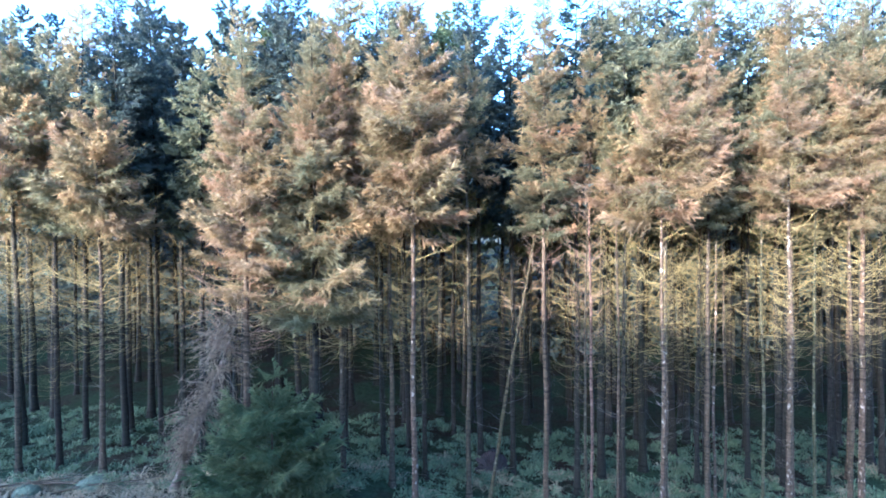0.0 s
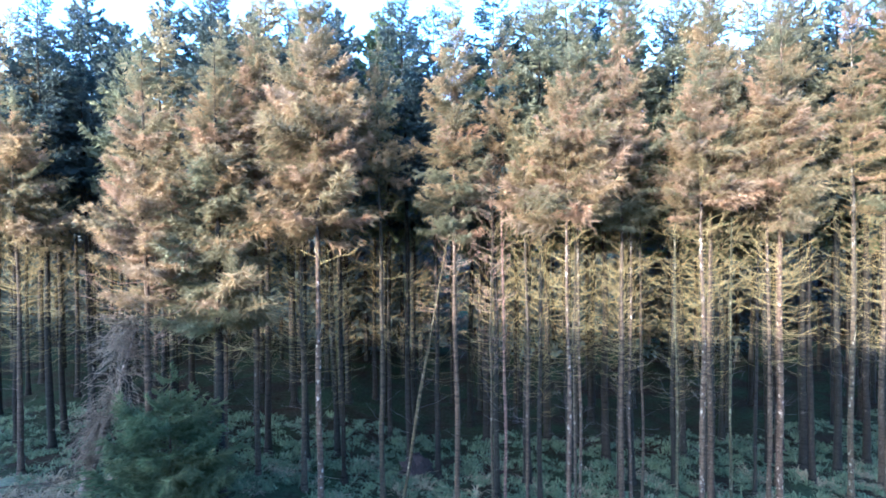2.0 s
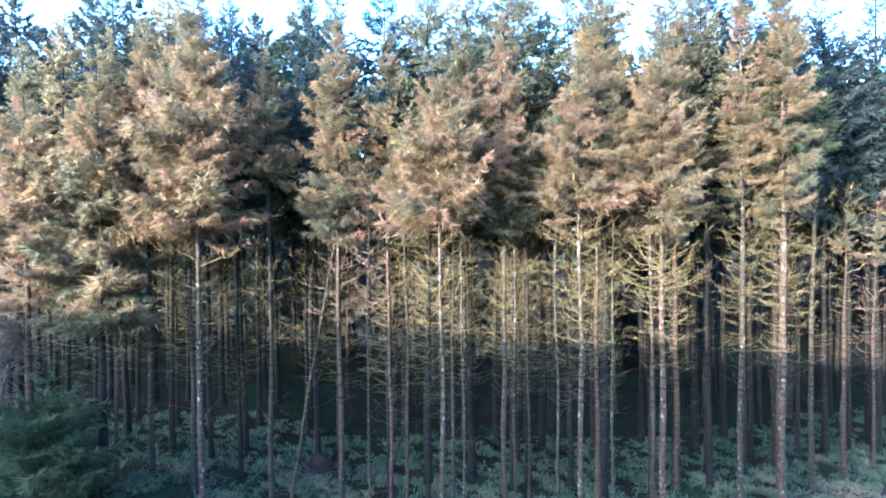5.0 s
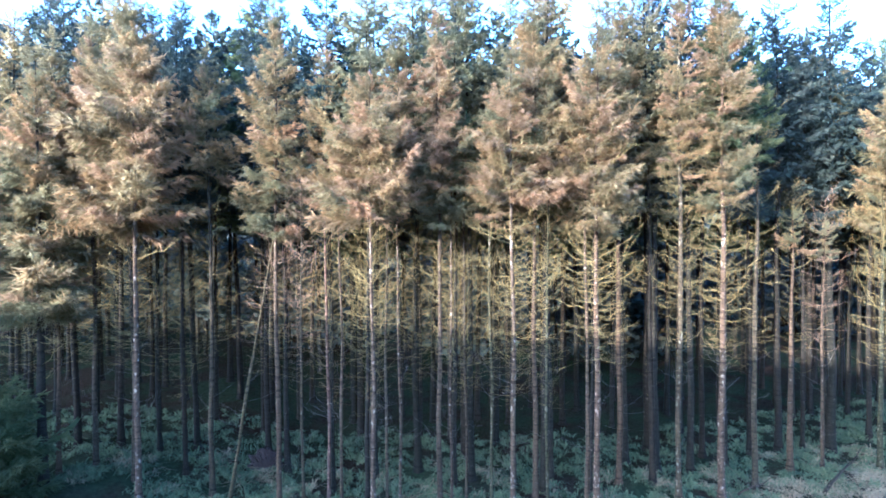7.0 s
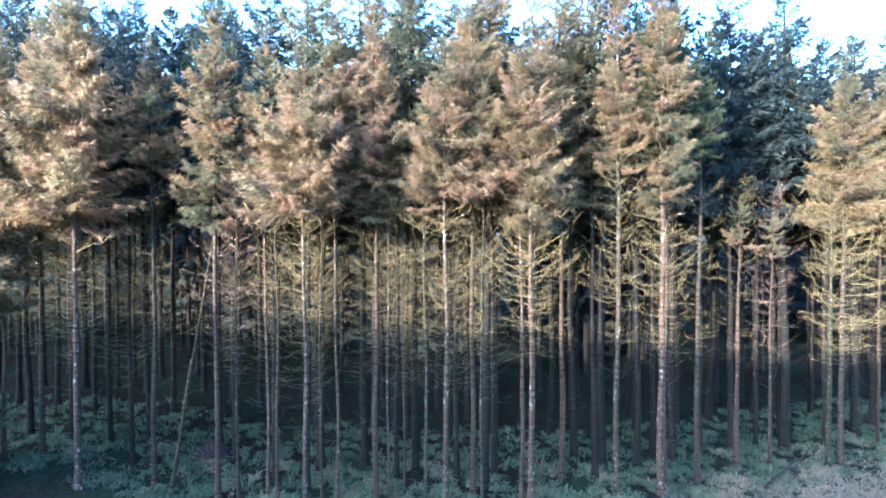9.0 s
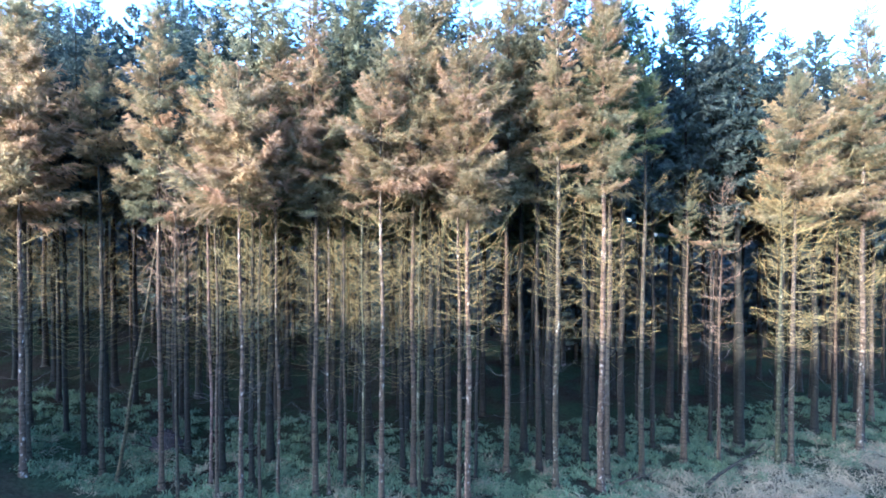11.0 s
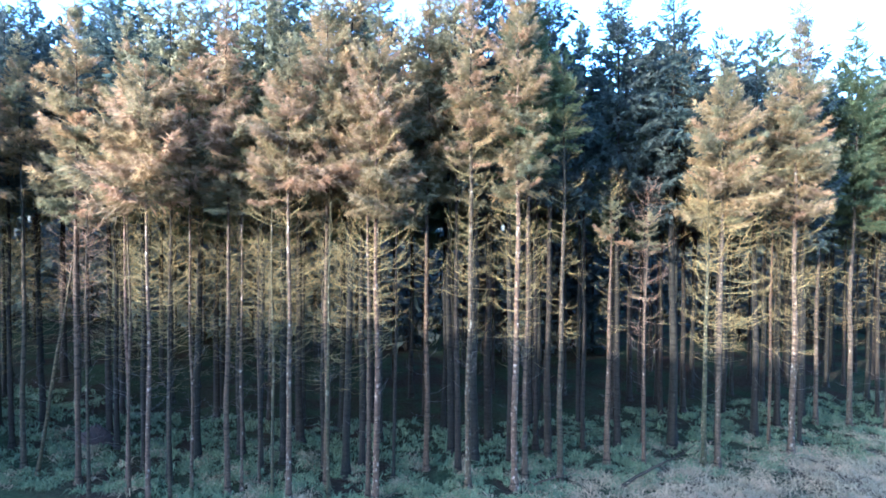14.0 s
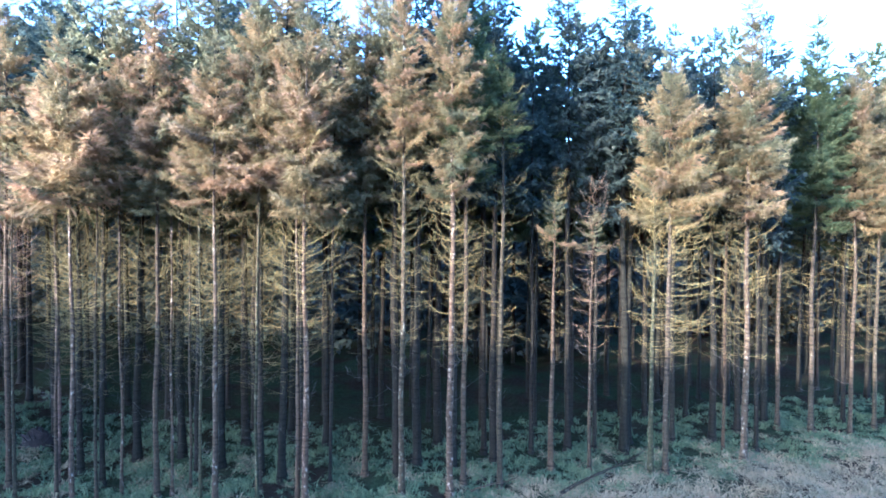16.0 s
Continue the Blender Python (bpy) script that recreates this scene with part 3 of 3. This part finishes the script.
stand(MIDDLE_OPEN, 32.0, 27.6, 0.26, 18.7, 2)
stand(MIDDLE_OPEN, 36.0, 28.6, 0.22, 16.3)
stand(MIDDLE_OPEN, 38.5, 29.4, 0.26, 15.7)


def edge_line(x):
    return 21.6 + 0.36 * max(0.0, x - 16) + 0.12 * max(0.0, -8 - x)


# ---- the depth of the stand, planted in rows ----
for row in range(3):
    for col in range(39):
        x = -28 + col * 2.05 + (row % 2) * 1.0 + float(rng.uniform(-0.5, 0.5))
        y = edge_line(x) + 2.6 + row * 2.6 + float(rng.uniform(-0.5, 0.5))
        if rng.uniform() < 0.12 :
            continue
        stand(DEEP if x < 11 else DEEP_OPEN, x, y, float(rng.uniform(0.2, 0.34)), float(rng.uniform(16.9, 19.2)))

# ---- woods beyond ----
pieces, crowns = [], []
for k in range(200):
    x, r = float(rng.uniform(-46, 66)), np.random.default_rng(900 + k)
    y = edge_line(x) + float(rng.uniform(10.5, 38))
    h = float(rng.uniform(14.5, 17.5))
    z0 = float(ground_height(x, y))
    pieces.append(tube([(x, y, z0 - 0.3), (x, y, z0 + h * 0.5), (x, y, z0 + h)], (0.16, 0.11, 0.01), 5))
    path = np.array([(x, y, z0), (x, y, z0 + h)])
    # crowns extended down near the ground, added to block sun and sky between trunks
    crowns.extend(moved(CANOPY_SHAPES[int(r.integers(4))], placed(*q)) for q in bough_poses(r, path, z0 + (3.0 if y < edge_line(x) + 16 else 0.8), z0 + h, 2.4, 0.05, 3.0))
far_v, far_f = joined(pieces)
# the far trunks' darkness is shade painted into the bark colour
far_woods = new("far_woods", mesh_from("far_woods", far_v, far_f, BARK_SHADE_DARK))
tagged(far_woods, "spruce trunks deep in the forest, darkened in colour for shade", "forest", "", "stuff")
far_v, far_f = joined(crowns)
# canopy in the needle colour with shade and haze put in
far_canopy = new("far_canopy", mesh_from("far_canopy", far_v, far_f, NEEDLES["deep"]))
tagged(far_canopy, "low-reaching spruce canopy deep in the forest with shade painted into its colour", "forest", "", "stuff")


# ---- undergrowth ----
def fronds(r, xs, ys, height, per, width, fold=1.0):
    """Clumps of arching fronds: each rises from the clump's heart, bends over and hangs its tip."""
    n = len(xs)
    h = np.repeat(height * r.uniform(0.55, 1.5, n), per) * r.uniform(0.6, 1.2, n * per)
    a = r.uniform(0, 2 * np.pi, n * per)
    bx, by = np.repeat(xs, per) + r.normal(0, 0.07, n * per), np.repeat(ys, per) + r.normal(0, 0.07, n * per)
    base = np.stack([bx, by, ground_height(bx, by) - 0.03], 1)
    out = np.stack([np.cos(a), np.sin(a), np.zeros(n * per)], 1)
    side = np.stack([-np.sin(a), np.cos(a), np.zeros(n * per)], 1) * (width * r.uniform(0.6, 1.4, n * per))[:, None] * 0.5
    reach, up = (h * r.uniform(0.35, 1.15, n * per) * fold)[:, None], np.array([0.0, 0.0, 1.0])
    mid = base + out * reach * 0.5 + up * (h * r.uniform(0.75, 1.05, n * per))[:, None]
    tip = base + out * reach * 1.25 + up * (h * r.uniform(0.15, 0.8, n * per))[:, None]
    v = np.stack([base - side * 0.4, base + side * 0.4, mid - side, mid + side, tip], 1).reshape(-1, 3)
    k = np.arange(n * per)[:, None] * 5
    return v, (k + np.array([[0, 1, 3, 2]])).tolist() + (k + np.array([[2, 3, 4]])).tolist()


def straw_edge(x):
    return 19.0 + 0.42 * (x - 20) + 0.5 * np.sin(x * 1.3) + 0.3 * np.sin(x * 3.1)


r = np.random.default_rng(3)
count = 7000
xs = r.uniform(-22, 41, count)
ys = np.array([edge_line(q) for q in xs]) - 4.5 + 8.0 * r.uniform(0, 1, count) ** 1.2
patchy = np.sin(xs * 1.7 + ys) * np.cos(ys * 1.9 - xs * 0.6) + 0.5 * np.sin(xs * 3.7) * np.sin(ys * 4.1)
keep = (patchy > -0.45) & ((xs > -3) | (r.uniform(0, 1, count) < 0.7)) & (ys > straw_edge(xs) - 0.4)
v, f = fronds(r, xs[keep], ys[keep], 0.17, 15, 0.034, 1.7)
tagged(new("undergrowth", mesh_from("undergrowth", v, f, FERN)), "low green ferns and moss under the trees", "undergrowth", "", "stuff")
xs = r.uniform(9, 42, 3000)
ys = straw_edge(xs) + 0.8 - 5.5 * r.uniform(0, 1, 3000) ** 0.8
xs, ys = np.concatenate([xs, r.uniform(-17, -8, 500)]), np.concatenate([ys, r.uniform(15.0, 18.2, 500)])
bx = r.uniform(-4, 36, 2600)
by = np.array([edge_line(q) for q in bx]) - 4.6 + 4.2 * r.uniform(0, 1, 2600)
clump = np.sin(bx * 2.1 + 0.7 * by) * np.sin(by * 1.6 - 0.9 * bx) + 0.6 * np.sin(bx * 4.3 + by * 3.1)
xs, ys = np.concatenate([xs, bx[clump > 0.7]]), np.concatenate([ys, by[clump > 0.7]])
v, f = fronds(r, xs, ys, 0.16, 14, 0.030, 2.6)
tagged(new("dry_grass", mesh_from("dry_grass", v, f, STRAW)), "pale dry grass along the forest edge", "grass", "", "stuff")


# ---- things on the forest floor ----
def blob(r, size, squash, rough, rings=9, sides=14):
    """A rounded, uneven lump that sits on the ground."""
    a = np.arange(sides) * 2 * np.pi / sides
    e = np.linspace(-0.35, np.pi / 2, rings)
    v = np.stack([np.outer(np.cos(e), np.cos(a)), np.outer(np.cos(e), np.sin(a)), np.outer(np.sin(e), np.ones(sides)) * squash], -1)
    v = v * (1 + r.normal(0, rough, v.shape[:2]))[..., None] * size
    f = [[i * sides + j, i * sides + (j + 1) % sides, (i + 1) * sides + (j + 1) % sides, (i + 1) * sides + j] for i in range(rings - 1) for j in range(sides)]
    return v.reshape(-1, 3), f


def earth(name, dark, light):
    m, n, l, p = nodes_of(name)
    t = noise_tex(n, l, 9, 6, 0.7)
    c = ramp(n, l, t.outputs[0], ((0.3, dark), (0.7, light)))
    l.new(c.outputs[0], p.inputs["Base Color"])
    p.inputs["Roughness"].default_value = 0.95
    bump(n, l, t.outputs[0], 0.9, 0.05, p)
    return m


RED_EARTH = earth("root_earth", (0.007, 0.0045, 0.0035), (0.024, 0.014, 0.009))
MOSS = earth("cushion_moss", (0.035, 0.045, 0.022), (0.12, 0.135, 0.07))


def root_plate(x, y, yaw):
    r = np.random.default_rng(61)
    thing = tagged(new("root_plate"), "upturned root plate with red brown earth under the trees", "root plate")
    thing.matrix_basis = pose(x, y, float(ground_height(x, y)), 0, 0, yaw)
    v, f = blob(r, 0.62, 1.15, 0.16)
    v[:, 1] *= 0.5
    part("earth", mesh_from("earth", v, f, RED_EARTH, True), thing)
    for k in range(8):
        a, ln = radians(20 + 20 * k), float(r.uniform(0.5, 0.85))
        t = np.linspace(0, 1, 5)[:, None]
        path = np.array([0.2 * math.cos(a), -0.2, 0.1]) + t * ln * np.array([math.cos(a), -0.15, math.sin(a)]) + t * t * r.normal(0, 0.1, 3)
        v, f = tube(path, (0.035, 0.026, 0.018, 0.011, 0.005), 6)
        part("root", mesh_from("root", v, f, BARK_SHADE_DARK, True), thing)


def fallen_branch(a, b, d, seed, label):
    r = np.random.default_rng(seed)
    a, b = np.array(a, float), np.array(b, float)
    thing = tagged(new("fallen_branch"), label, "branch")
    thing.location = a
    t = np.linspace(0, 1, 12)[:, None]
    path = t * (b - a) + np.concatenate([np.cumsum(r.normal(0, 0.018, (12, 2)), 0), 0.05 * np.sin(t * 6)], 1)
    v, f = tube(path, d * (0.5 - 0.4 * t[:, 0]), 8)
    part("stem", mesh_from("stem", v, f, BARK, True), thing)
    for k in range(14):
        i = int(r.integers(2, 11))
        m = pose(*path[i], float(r.uniform(-30, 30)), float(r.uniform(-60, 5)), float(r.uniform(0, 360))) @ Matrix.Scale(float(r.uniform(0.25, 0.6)), 4)
        part("twig", DEADS["grey"][int(r.integers(10))], thing, "", m)


def moss_mound(x, y, size, seed):
    r = np.random.default_rng(seed)
    v, f = blob(r, size, 0.6, 0.07)
    ob = tagged(new("moss_mound", mesh_from("moss_mound", v, f, MOSS, True)), "low rounded mossy mound at the forest edge", "mound", "mossy mounds")
    ob.matrix_basis = pose(x, y, float(ground_height(x, y)), 0, 0, float(r.uniform(0, 360)))


root_plate(1.8, 20.5, 10)
fallen_branch((21.9, 19.5, 0.12), (25.5, 22.9, 0.45), 0.13, 71, "long thin fallen branch lying in dry grass")
fallen_branch((-13.6, 17.6, 1.2), (-9.4, 17.3, 1.35), 0.10, 72, "fallen dead branch among brush at the forest edge")
fallen_branch((-14.8, 17.0, 1.2), (-11.6, 17.9, 1.45), 0.09, 74, "fallen dead branch among brush at the forest edge")
fallen_branch((-12.3, 16.9, 1.2), (-9.0, 17.7, 1.5), 0.08, 75, "fallen dead branch among brush at the forest edge")
fallen_branch((18.9, 19.3, 0.1), (20.6, 20.3, 0.3), 0.08, 73, "short fallen branch in the undergrowth")
moss_mound(-13.4, 17.3, 0.40, 81)
moss_mound(-11.4, 17.5, 0.48, 83)
